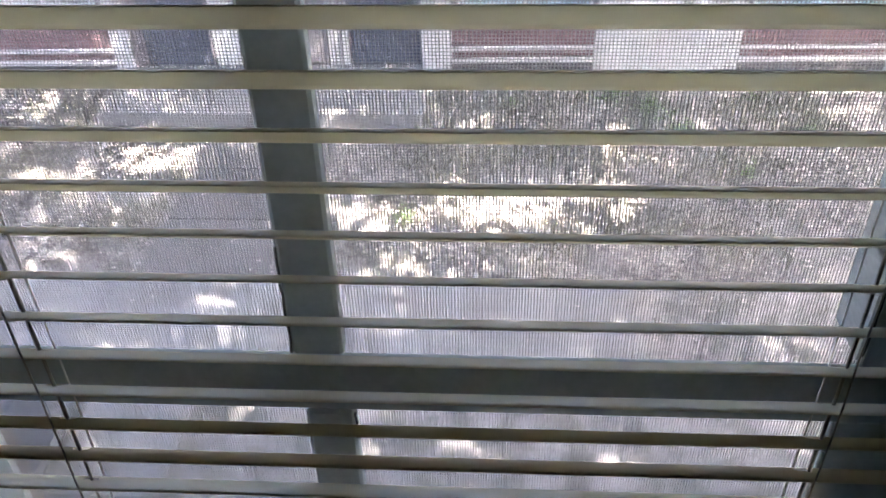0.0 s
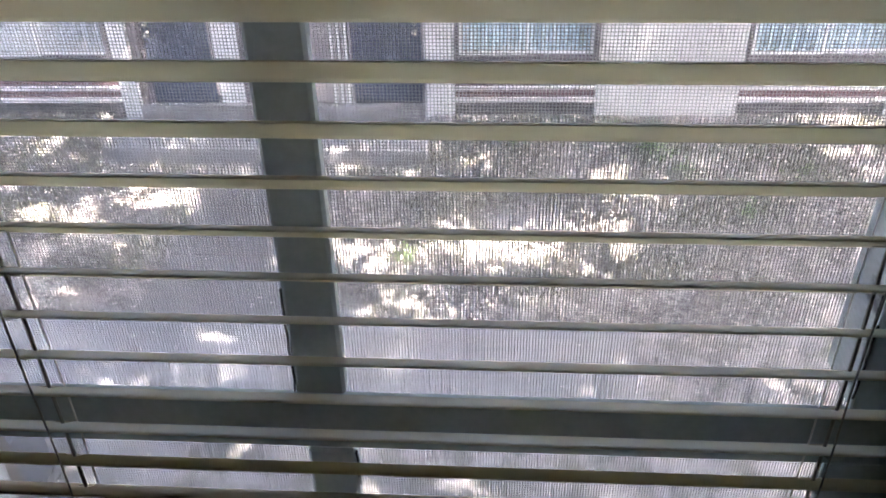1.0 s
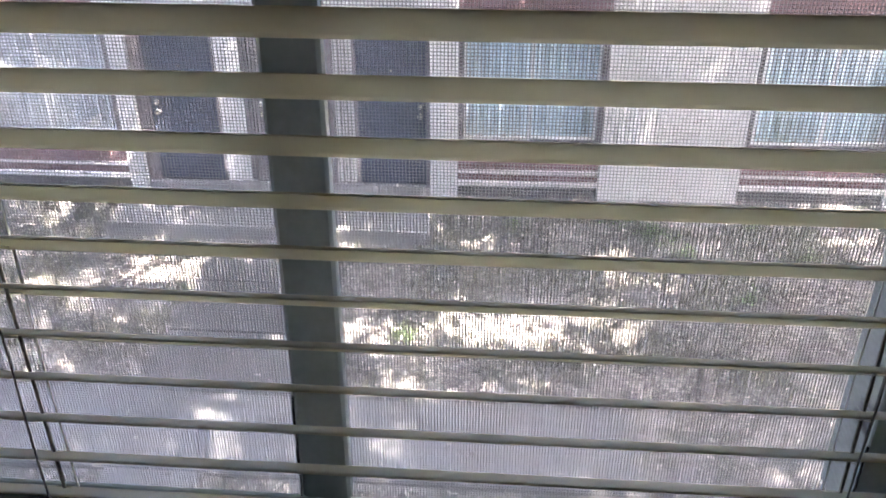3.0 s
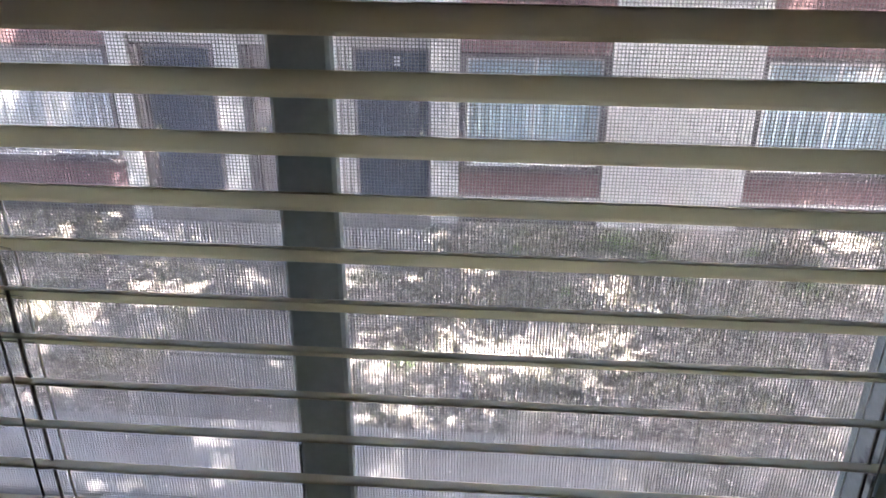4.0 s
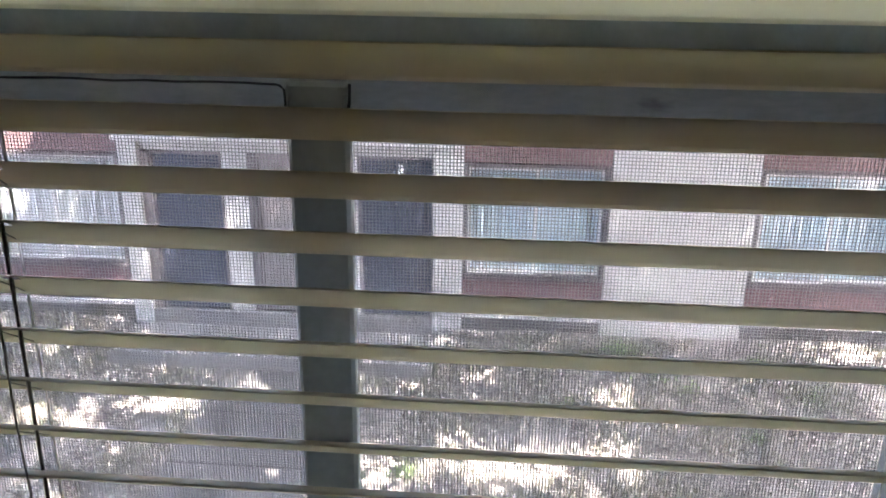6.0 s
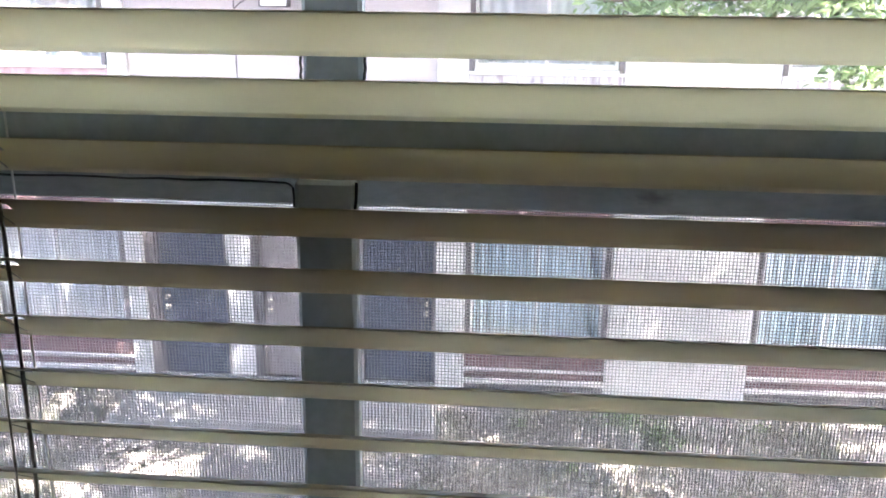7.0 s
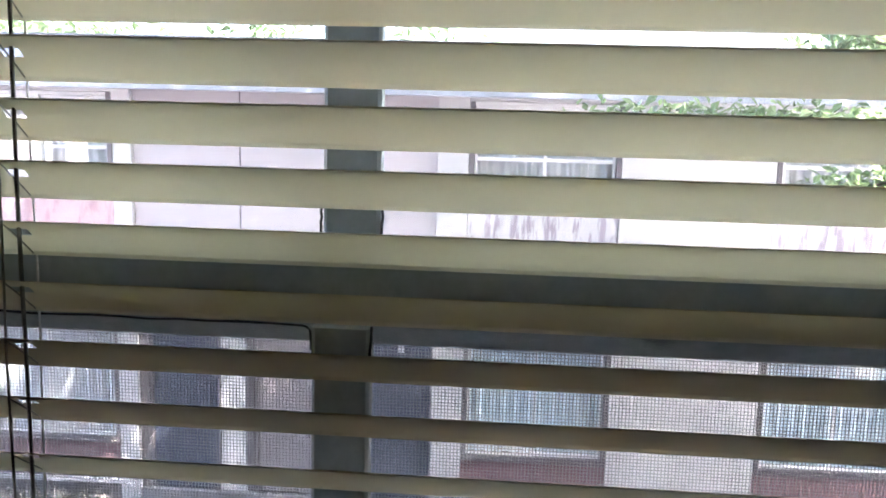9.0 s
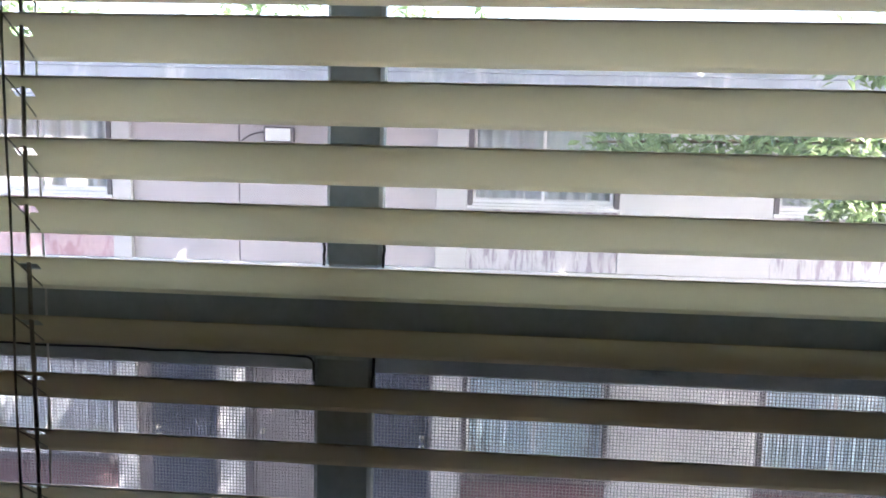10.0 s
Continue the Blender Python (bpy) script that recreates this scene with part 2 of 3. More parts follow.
part("screen_frame", boxes((FX0 + 0.035, FX1 - 0.04, 0.0985, 0.108, -0.044, -0.001), bevel=0.001), M_BAR, window, "grimy pale screen frame bar with dark spots")
part("lower_rail", boxes((FX0 + 0.035, FX1 - 0.04, 0.034, 0.0375, -0.343, -0.3075), bevel=0.0008), M_FRAME, window)
part("muntin", boxes((-0.0851, -0.0619, 0.033, 0.042, -0.3065, -0.019), bevel=0.0015), M_FRAME, window)
part("muntin", boxes((-0.0839, -0.0610, 0.048, 0.058, 0.014, 0.624), bevel=0.0015), M_FRAME, window)
part("muntin", boxes((-0.0839, -0.0601, 0.033, 0.042, -0.604, -0.3435), bevel=0.0015), M_FRAME, window)
part("stile", boxes((0.1676, 0.2315, 0.0335, 0.0375, -0.3074, -0.019), bevel=0.0008), M_FRAME, window)
part("screen_stile", boxes((0.1676, 0.2310, 0.0378, 0.068, -0.3074, -0.019), bevel=0.0008), M_BAR, window, "pale grey screen stile")
part("stile", boxes((0.1650, 0.2315, 0.0345, 0.0375, -0.604, -0.3432), bevel=0.0008), M_FRAME, window)
part("stile", boxes((-0.3095, LX0, 0.0345, 0.0375, -0.3074, -0.019), bevel=0.0008), M_FRAME, window)


def gasket(bm, x0, x1, z0, z1, y, w, wob):
    """A black rubber bead round a light, worn uneven, with rounded upper corners."""
    rnd = random.Random(int(abs(x0 * 1000)) + 3)
    path = [(x0, z0), (x0, z1 - 0.003), (x0 + 0.001, z1 - 0.001), (x0 + 0.003, z1), (x1 - 0.003, z1), (x1 - 0.001, z1 - 0.001), (x1, z1 - 0.003), (x1, z0)]
    pts = []
    for (a, b), (c, d) in zip(path[:-1], path[1:]):
        n = max(2, int(math.hypot(c - a, d - b) / 0.012))
        pts += [(a + (c - a) * i / n + rnd.uniform(-wob, wob), y, b + (d - b) * i / n + rnd.uniform(-wob, wob)) for i in range(n)]
    pts.append((x1, y, z0))
    return tube(bm, pts, w, sides=5)


for x0, x1 in ((LX0, -0.0855),):
    part("gasket", gasket(bmesh.new(), x0, x1, -0.030, -0.0200, 0.0345, 0.0005, 0.0003), M_GASKET, window, "worn black rubber glazing bead")


def bead(x, z0, z1, y, r):
    n = 9
    rn = random.Random(int(z0 * 999) + int(x * 777))
    return tube(bmesh.new(), [(x + rn.uniform(-0.0004, 0.0004), y, z0 + (z1 - z0) * i / n) for i in range(n + 1)], r, sides=6)


for x, z0, z1, y in ((-0.0855, -0.305, -0.245, 0.0335), (-0.0615, -0.040, -0.0192, 0.0335), (0.1674, -0.300, -0.258, 0.0338), (-0.0597, -0.362, -0.344, 0.0335), (-0.0848, 0.0145, 0.034, 0.049), (-0.0602, 0.0145, 0.036, 0.049)):
    part("gasket", bead(x, z0, z1, y, 0.00065), M_GASKET, window, "worn black rubber glazing bead")
for x0, x1, z0, z1, y in ((LX0, -0.0853, -0.3065, -0.019, 0.040), (-0.0617, LX1, -0.3065, -0.019, 0.040), (-0.309, -0.0841, 0.0135, 0.624, 0.054), (-0.0608, 0.231, 0.0135, 0.624, 0.054),
                          (LX0, -0.0841, -0.604, -0.3435, 0.040), (-0.0599, LX1 + 0.008, -0.604, -0.3435, 0.040)):
    pane = part("pane", boxes((x0, x1, y - 0.0015, y + 0.0015, z0, z1)), M_GLASS, window, "clear window pane")
    pane.visible_shadow = False


def screen_wires(x0, x1, z0, z1, y, pitch, w):
    vs, fs = [], []

    def rod(a, b, axis, yy):
        i = len(vs)
        h = w / 2
        for q in (a, b):
            for s in ((-h, 0), (0, -h * 0.9), (h, 0), (0, h * 0.9)):
                vs.append((q[0] + (s[0] if axis == 'z' else 0), yy + s[1], q[1] + (s[0] if axis == 'x' else 0)))
        for k in range(4):
            fs.append((i + k, i + (k + 1) % 4, i + 4 + (k + 1) % 4, i + 4 + k))
    rnd = random.Random(5)
    for j in range(int((x1 - x0) / pitch)):
        x = x0 + j * pitch + rnd.uniform(-0.05, 0.05) * pitch
        rod((x, z0), (x, z1), 'z', y)
    for j in range(int((z1 - z0) / pitch)):
        z = z0 + j * pitch + rnd.uniform(-0.05, 0.05) * pitch
        rod((x0, z), (x1, z), 'x', y + w * 0.4)
    me = bpy.data.meshes.new("insect_screen")
    me.from_pydata(vs, [], fs)
    me.materials.append(M_MESH)
    return me


screen_ob = new("insect_screen", screen_wires(-0.3095, 0.2315, -0.60, -0.044, 0.103, 0.00163, 0.00058))
screen_ob.parent = window
tagged(screen_ob, "fine grey fibreglass insect screen mesh", kind="stuff")

# ---- the venetian blind ----
SP, BETA, SW, SAG = 0.0215, 38.4, 0.0241, 0.0028
blind = thing("venetian_blind", "cream vinyl mini blind with half-tilted curved slats", "blind", (0, 0, Z0))
SX0, SX1 = -0.330, 0.262
LADDERS = (-0.1880, 0.1468)
SLOT = (-0.0042, 0.0034)      # route hole for the lift cord


def slat_mesh():
    bm = bmesh.new()
    n = 10
    b = radians(BETA)
    prof = []
    for i in range(n + 1):
        u = i / n
        s, h = u * SW, SAG * 4 * u * (1 - u)
        prof.append((s * math.cos(b) + h * math.sin(b), -s * math.sin(b) + h * math.cos(b)))
    th = 0.0003
    top = [(y, z) for y, z in prof]
    bot = [(y - th * math.sin(b), z - th * math.cos(b)) for y, z in prof]
    ring = top + bot[::-1]
    xs = sorted([SX0 + (SX1 - SX0) * i / 12 for i in range(13)] + [lx + d for lx in LADDERS for d in SLOT])
    slots = [(lx + SLOT[0] - 1e-5, lx + SLOT[-1] + 1e-5) for lx in LADDERS]
    rows = [[bm.verts.new((x, y, z)) for y, z in ring] for x in xs]
    m = len(ring)
    for (x0, r0), (x1, r1) in zip(zip(xs[:-1], rows[:-1]), zip(xs[1:], rows[1:])):
        cut = any(a <= x0 and x1 <= b for a, b in slots)
        for k in range(m):
            if cut and (k in (4, 5) or m - 2 - k in (4, 5)):
                continue
            bm.faces.new((r0[k], r0[(k + 1) % m], r1[(k + 1) % m], r1[k]))
    bm.faces.new(rows[0])
    bm.faces.new(rows[-1][::-1])
    return mesh_of("slat", bm, M_SLAT, smooth=True)


slat_me = slat_mesh()
rnd = random.Random(11)
K0, K1 = -28, 27
for k in range(K0, K1 + 1):
    s = piece("slat", slat_me, blind, (0, rnd.uniform(-0.0002, 0.0002), -SP * k))
    s.rotation_euler = (radians(rnd.uniform(-0.5, 0.5)), radians(-0.04 + rnd.uniform(-0.05, 0.05)), 0)
part("head_rail", boxes((SX0, SX1, -0.006, 0.022, SP * 28 + 0.01, SP * 28 + 0.036), bevel=0.002), M_SLAT, blind)
part("bottom_rail", boxes((SX0, SX1, 0.0, 0.02, -SP * 27 - 0.03, -SP * 27 - 0.018), bevel=0.003), M_SLAT, blind)
cb, sb = math.cos(radians(BETA)) * SW, math.sin(radians(BETA)) * SW
ZT, ZB = SP * 28 + 0.01, -SP * 27 - 0.02
for lx in LADDERS:
    part("ladder_string", tube(bmesh.new(), [(lx + 0.0004 * math.sin(i * 1.7), -0.0012, ZT + (ZB - ZT) * i / 40) for i in range(41)], 0.00045, sides=6), M_CORD, blind)
    part("ladder_string", tube(bmesh.new(), [(lx + 0.0005 * math.sin(i * 1.3), cb + 0.0012, ZT + (ZB - ZT) * i / 40) for i in range(41)], 0.00045, sides=6), M_CORDLIT, blind, "outer ladder string, daylight put into its pale colour")
    part("lift_cord", tube(bmesh.new(), [(lx + 0.0012 + 0.0004 * math.sin(i * 0.9), cb * 0.5 - 0.001, ZT + (ZB - ZT) * i / 40) for i in range(41)], 0.0008, sides=6), M_CORD, blind)
    for k in range(K0, K1 + 1):
        z = -SP * k - 0.0006
        part("rung", tube(bmesh.new(), [(lx, -0.0012, z), (lx + 0.0006, cb * 0.5, z - sb * 0.5 - 0.0002), (lx, cb + 0.0012, z - sb)], 0.0003, sides=4), M_CORD, blind)

# ---- courtyard ground ----
GY = 9.2


def rise(x, y):
    """The soil banks up towards the facade."""
    u = min(1.0, max(0.0, (y - 8.05) / 0.9))
    return 0.24 * u * u * (3 - 2 * u) * (0.45 if -4.6 < x < -0.8 else 1.0) if abs(x) < 8 and y < 10.5 else 0.0


bm = bmesh.new()
rings = [-600, -120, -40, -16, -8] + [i * 0.25 - 7 for i in range(57)] + [8, 16, 40, 120, 600]
ysr = [-600, -120, -40, -10, -2, 0] + [0.25 * i + 0.5 for i in range(40)] + [11, 14, 25, 60, 200, 900]
grid = [[bm.verts.new((x, y, rise(x, y) + (0.018 * noise.noise((x * 0.9, y * 0.9, 3.0)) + 0.012 * noise.noise((x * 3, y * 3, 7.0))) if abs(x) < 8 and 0.4 < y < 10.5 else 0)) for x in rings] for y in ysr]
for r0, r1 in zip(grid[:-1], grid[1:]):
    for i in range(len(rings) - 1):
        bm.faces.new((r0[i], r0[i + 1], r1[i + 1], r1[i]))
structure("ground", bm, M_SOIL, "bare dry soil courtyard with sparse grass", "ground")


def paving(label, x0, x1, y0, y1, nx, ny, top=0.05, stone=M_CONC):
    base = structure("pavement", boxes((x0, x1, y0, y1, -0.06, top - 0.014)), stone, label, "pavement")
    w, h, g = (x1 - x0) / nx, (y1 - y0) / ny, 0.006
    for i in range(nx):
        for j in range(ny):
            part("slab", boxes((x0 + i * w + g, x0 + (i + 1) * w - g, y0 + j * h + g, y0 + (j + 1) * h - g, top - 0.03, top), bevel=0.006), stone, base)


paving("grey concrete walkway slabs with fallen leaves", -9.0, 1.2, 4.55, 5.5, 8, 1)
paving("grey concrete path to the entrance, shade put into its colour", -3.15, -1.75, 5.51, 8.3, 1, 3, 0.04, M_PATH)
paving("sun-dappled concrete slab before the doors", -4.55, -0.78, 8.31, 9.12, 3, 1, 0.19)
paving("concrete path towards the near building", -2.98, -2.2, 0.5, 4.54, 1, 3)

# ---- the apartment building opposite ----
house = thing("apartment_building", "two-storey pale stucco apartment block with brown panels", "building", (0, GY, 0), math.degrees(0.0207))


def Z(v):
    return v + Z0


def hpart(name, bs, material, label="", bevel=0.006, parent=None):
    """bs: boxes as u0, u1, depth in front of the wall face (far, near), z0, z1 from the reference slat."""
    return part(name, boxes(*[(a, b, -n, -f, Z(c), Z(d)) for a, b, f, n, c, d in bs], bevel=bevel), material, parent or house, label)


EAVE, LEDGE, BASE = 0.62, -1.375, -4.75
# solid dark block in place of rooms, coloured as their shade
hpart("rear_wall", [(-14, 14, -7.0, -0.5, BASE, 0.60)], M_DARK, "dark block standing in for the unlit rooms behind the facade", 0)
# piers of pale stucco
for u0, u1 in ((-14, -7.9), (-4.537, -4.32), (-0.85, -0.505), (1.166, 2.824), (4.55, 6.4), (8.2, 14)):
    hpart("wall", [(u0, u1, -0.45, 0.0, BASE, -1.45)], M_STUCCO, "pale stucco wall pier")
    hpart("wall", [(u0, u1, -0.45, 0.0, -1.375, 0.60)], M_STUCCO, "pale stucco wall pier")
hpart("floor_band", [(-14, 14, -0.4, 0.025, -1.449, -1.376)], M_STUCCO, "stucco floor band between the storeys")


def curtain(u0, u1, z0, z1, depth, material, parent, seed):
    bm = bmesh.new()
    rn = random.Random(seed)
    n = int((u1 - u0) / 0.02)
    ph = rn.uniform(0, 6)
    xs = [(u0 + (u1 - u0) * i / n, depth + 0.018 * math.sin(i * 0.9 + ph) + 0.008 * math.sin(i * 0.37 + 2 * ph)) for i in range(n + 1)]
    a = [bm.verts.new((x, y, Z(z0))) for x, y in xs]
    b = [bm.verts.new((x, y, Z(z1))) for x, y in xs]
    for i in range(n):
        bm.faces.new((a[i], a[i + 1], b[i + 1], b[i]))
    return part("curtain", bm, material, parent, smooth=True)


def sash_window(u0, u1, z0, z1, cur, grid, seed):
    """A two-leaf window set into the wall, with frame, stile, panes and a curtain."""
    w = hpart("window", [(u0, u0 + 0.055, -0.12, 0.006, z0, z1), (u1 - 0.055, u1, -0.12, 0.006, z0, z1)] + ([] if grid else [(u0 + 0.055, u1 - 0.055, -0.12, 0.004, z1 - 0.04, z1), (u0 + 0.055, u1 - 0.055, -0.12, 0.004, z0, z0 + 0.03)]),
              M_DARKFRAME, "dark framed sliding window with curtains", 0.003)
    if grid:
        hpart("frame", [(u0 + 0.055, u1 - 0.055, -0.12, 0.004, z1 - 0.04, z1), (u0 + 0.055, u1 - 0.055, -0.12, 0.004, z0, z0 + 0.03)], M_TRIM, "white head and base", 0.003, w)
    mid = (u0 + u1) / 2
    for a, b, d in ((u0 + 0.058, mid + 0.012, -0.03), (mid - 0.012, u1 - 0.058, -0.06)):
        f = hpart("sash", [(a, a + 0.032, d - 0.025, d, z0 + 0.032, z1 - 0.042), (b - 0.032, b, d - 0.025, d, z0 + 0.032, z1 - 0.042), (a + 0.032, b - 0.032, d - 0.025, d, z1 - 0.08, z1 - 0.042), (a + 0.032, b - 0.032, d - 0.025, d, z0 + 0.032, z0 + 0.07)],
                  M_TRIM, "white sash", 0.003, w)
        if grid:
            cu = [a + (b - a) * q for q in ((0.36, 0.68) if u0 < -4 else (0.62,) if d < -0.05 else (0.72,))]
            hpart("sash_rail", [(a + 0.032, b - 0.032, d - 0.024, d - 0.001, -0.365, -0.325)], M_TRIM, "white sash rail", 0.002, w)
            hpart("glazing_bar", [(q - 0.007, q + 0.007, d - 0.016, d - 0.008, z0 + 0.07, -0.366) for q in cu] + [(a + 0.032, b - 0.032, d - 0.0165, d - 0.0085, -0.585, -0.573)], M_TRIM, "", 0, w)
        pn = hpart("pane", [(a + 0.03, b - 0.03, d - 0.021, d - 0.018, z0 + 0.06, z1 - 0.07)], M_FARGLASS, "", 0, w)
        pn.visible_shadow = False
    hpart("sill", [(u0 - 0.005, u1 + 0.005, -0.12, 0.03, z0 - 0.035, z0 - 0.002)], M_DARKFRAME if not grid else M_TRIM, "", 0.004, w)
    curtain(u0 + 0.06, u1 - 0.06, z0 + 0.02, z1 - 0.03, 0.19, cur, w, seed)
    return w


# ground floor windows with brown panels above and below
seed = 0
for u0, u1, cur in ((-6.25, -4.54, M_BLINDW), (-0.502, 1.163, M_CURTAIN), (2.827, 4.547, M_CURTAIN), (6.403, 8.197, M_CURTAIN), (-7.897, -6.26, M_BLINDW)):
    seed += 1
    sash_window(u0, u1, -3.795, -2.415, cur, False, seed)
    hpart("fascia_panel", [(u0, u1, -0.10, -0.012, -2.41, -1.451)], M_BROWN, "brown-red panel above a window")
    hpart("apron_panel", [(u0, u1, -0.10, -0.03, -4.345, -3.835)], M_BROWN, "brown-red panel below a window")
    hpart("apron_trim", [(u0, u1, -0.028, 0.012, -4.184, -4.14), (u0, u1, -0.028, 0.024, -4.338, -4.28)], M_STUCCO, "white trim rails under the panel")
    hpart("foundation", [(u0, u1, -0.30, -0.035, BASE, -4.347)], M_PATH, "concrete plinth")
# upper floor windows
for u0, u1 in ((-6.25, -4.54), (-0.502, 1.163), (2.827, 4.547), (6.403, 8.197), (-7.897, -6.26)):
    seed += 1
    sash_window(u0, u1, -0.66, 0.275, M_BLINDW, True, seed)
    hpart("spandrel", [(u0, u1, -0.10, -0.015, -1.374, -0.70)], M_PALEPANEL if u0 < -4 else M_STAIN, "stained panel below an upper window")
    hpart("lintel", [(u0, u1, -0.3, -0.01, 0.278, 0.60)], M_STUCCO, "stucco lintel")
# upper recessed wall between the piers
hpart("wall", [(-4.318, -3.095, -0.30, -0.06, -1.374, 0.60), (-3.080, -0.852, -0.30, -0.06, -1.374, 0.60)], M_PINK, "pale pinkish plaster wall with a joint")
hpart("joint_strip", [(-3.0945, -3.0805, -0.30, -0.066, -1.374, 0.60)], M_DARKFRAME, "dark wall joint", 0)
# entrance recess with three doors
REC = -0.10
hpart("jamb_panel", [(-4.318, -4.205, REC - 0.2, REC + 0.03, BASE, -2.40)], M_GREYDOOR, "grey jamb beside a door")
hpart("jamb_panel", [(-3.038, -2.945, REC - 0.2, REC + 0.012, -4.385, -2.40)], M_DARKFRAME, "dark jamb beside a door")
hpart("recess_wall", [(-3.350, -3.040, REC - 0.2, REC, BASE, -1.45), (-1.965, -1.735, REC - 0.2, REC, BASE, -1.45),
                      (-4.318, -3.352, REC - 0.2, REC, -2.395, -1.45), (-3.038, -1.967, REC - 0.2, REC, -2.395, -1.45), (-1.733, -0.852, REC - 0.2, REC, -2.395, -1.45)], M_STUCCO, "white stucco wall between the doors")
for a, b in ((-1.905, -1.885), (-1.83, -1.81)):
    hpart("groove_strip", [(a, b, REC + 0.001, REC + 0.012, -4.385, -2.40)], M_GREYDOOR, "thin grey strip down the wall", 0.002)
hpart("canopy", [(-4.58, -0.51, -0.09, 0.06, -2.245, -2.067)], M_TRIM, "white entrance beam")
hpart("canopy_edge", [(-4.60, -0.855, -0.09, 0.14, -2.065, -1.995), (-4.60, -0.855, -0.09, 0.13, -1.992, -1.86)], M_GUTTER, "blue-grey canopy fascia")
hpart("canopy_infill", [(-4.318, -0.852, -0.09, -0.02, -1.858, -1.45)], M_STUCCO)
hpart("doorstep", [(-4.316, -0.854, REC, -0.01, BASE, -4.39)], M_CONC, "concrete entrance step")


def door(u0, u1, material, label, hinge_left, extras):
    f = hpart("door", [(u0, u1, REC - 0.06, REC - 0.015, -4.385, -2.43)], material, label, 0.004)
    hpart("door_frame", [(u0 - 0.03, u0 - 0.003, REC - 0.08, REC + 0.006, -4.385, -2.4), (u1 + 0.003, u1 + 0.03, REC - 0.08, REC + 0.006, -4.385, -2.4), (u0 - 0.003, u1 + 0.003, REC - 0.08, REC + 0.006, -2.427, -2.4)], M_GREYDOOR, "", 0.004)
    ku = u1 - 0.075 if hinge_left else u0 + 0.075
    for kz, r in ((-3.52, 0.030), (-3.40, 0.024)):
        bm = bmesh.new()
        bmesh.ops.create_uvsphere(bm, u_segments=12, v_segments=8, radius=r, matrix=Matrix.Translation((ku, -REC - 0.035, Z(kz))))
        bmesh.ops.create_cone(bm, cap_ends=True, segments=12, radius1=r * 1.25, radius2=r * 1.25, depth=0.012, matrix=Matrix.Translation((ku, -REC + 0.008, Z(kz))) @ Matrix.Rotation(radians(90), 4, 'X'))
        part("door_knob", bm, M_METAL, f, "polished metal knob", True)
    if extras:
        c = (u0 + u1) / 2
        hpart("peephole", [(c - 0.015, c + 0.015, REC - 0.015, REC + 0.004, -2.985, -2.955)], M_METAL, "", 0.004, f)
        # raised panels
        for a, b, z0, z1 in ((0.09, 0.42, -4.28, -3.62), (0.48, 0.81, -4.28, -3.62), (0.09, 0.42, -3.5, -2.62), (0.48, 0.81, -3.5, -2.62)):
            s = (u1 - u0) / 0.9
            hpart("door_panel", [(u0 + a * s, u0 + b * s, REC - 0.015, REC - 0.008, z0, z1)], material, "", 0.006, f)
    return f


door(-4.17, -3.385, M_DOOR, "navy panelled entrance door", False, True)
door(-1.70, -0.885, M_DOOR, "navy panelled entrance door", True, True)
gd = door(-2.91, -2.0, M_GREYDOOR, "grey-brown screen door with a mid rail", False, False)
hpart("rail", [(-2.87, -2.04, REC - 0.015, REC + 0.004, -3.50, -3.44), (-2.87, -2.04, REC - 0.015, REC + 0.004, -4.36, -4.24)], M_GREYDOOR, "", 0.003, gd)
hpart("number_plate", [(-1.265, -1.195, REC - 0.014, REC + 0.005, -2.605, -2.475)], M_TRIM, "small pale plate with dark bars", 0.003)
# roof and eaves
OV = 0.42
hpart("soffit", [(-14.4, 14.4, 0.002, OV - 0.022, 0.318, 0.34)], M_SOFFIT, "pale boarded eaves soffit")
gut = bmesh.new()
prof = [(OV - 0.02, 0.312), (OV + 0.085, 0.312), (OV + 0.085, 0.44), (OV + 0.093, 0.445), (OV + 0.093, 0.575), (OV + 0.10, 0.58), (OV + 0.105, 0.735), (OV + 0.122, 0.745), (OV + 0.122, 0.765), (OV + 0.108, 0.765), (OV + 0.11, 0.845), (OV + 0.125, 0.865), (OV - 0.02, 0.865)]
ra = [gut.verts.new((-14.5, -d, Z(z))) for d, z in prof]
rb = [gut.verts.new((14.5, -d, Z(z))) for d, z in prof]
for i in range(len(prof)):
    j = (i + 1) % len(prof)
    gut.faces.new((ra[i], ra[j], rb[j], rb[i]))
gut.faces.new(ra)
gut.faces.new(rb[::-1])
part("gutter", gut, M_GUTTER, house, "blue-grey metal eaves gutter with a pale lip")
rf = bmesh.new()
for q in (((-14.5, -OV + 0.02, Z(0.84)), (14.5, -OV + 0.02, Z(0.84)), (14.5, 7.6, Z(0.95)), (-14.5, 7.6, Z(0.95))), ((-14.5, -OV + 0.02, Z(0.64)), (14.5, -OV + 0.02, Z(0.64)), (14.5, 7.6, Z(0.64)), (-14.5, 7.6, Z(0.64)))):
    rf.faces.new([rf.verts.new(v) for v in q])
part("roof", rf, M_ROOF, house, "low dark shingle roof")

# wall light on the upper wall
lamp = thing("wall_light", "square white floodlight on a bracket with a loose cable", "lamp")
lamp.matrix_world = house.matrix_basis.copy()
part("housing", boxes((-2.77, -2.44, -0.10, 0.02, Z(-0.02), Z(0.15)), bevel=0.015), M_DARKFRAME, lamp)
part("lens", boxes((-2.745, -2.465, -0.112, -0.101, Z(-0.005), Z(0.135)), bevel=0.004), M_LAMP, lamp, "frosted white lens")
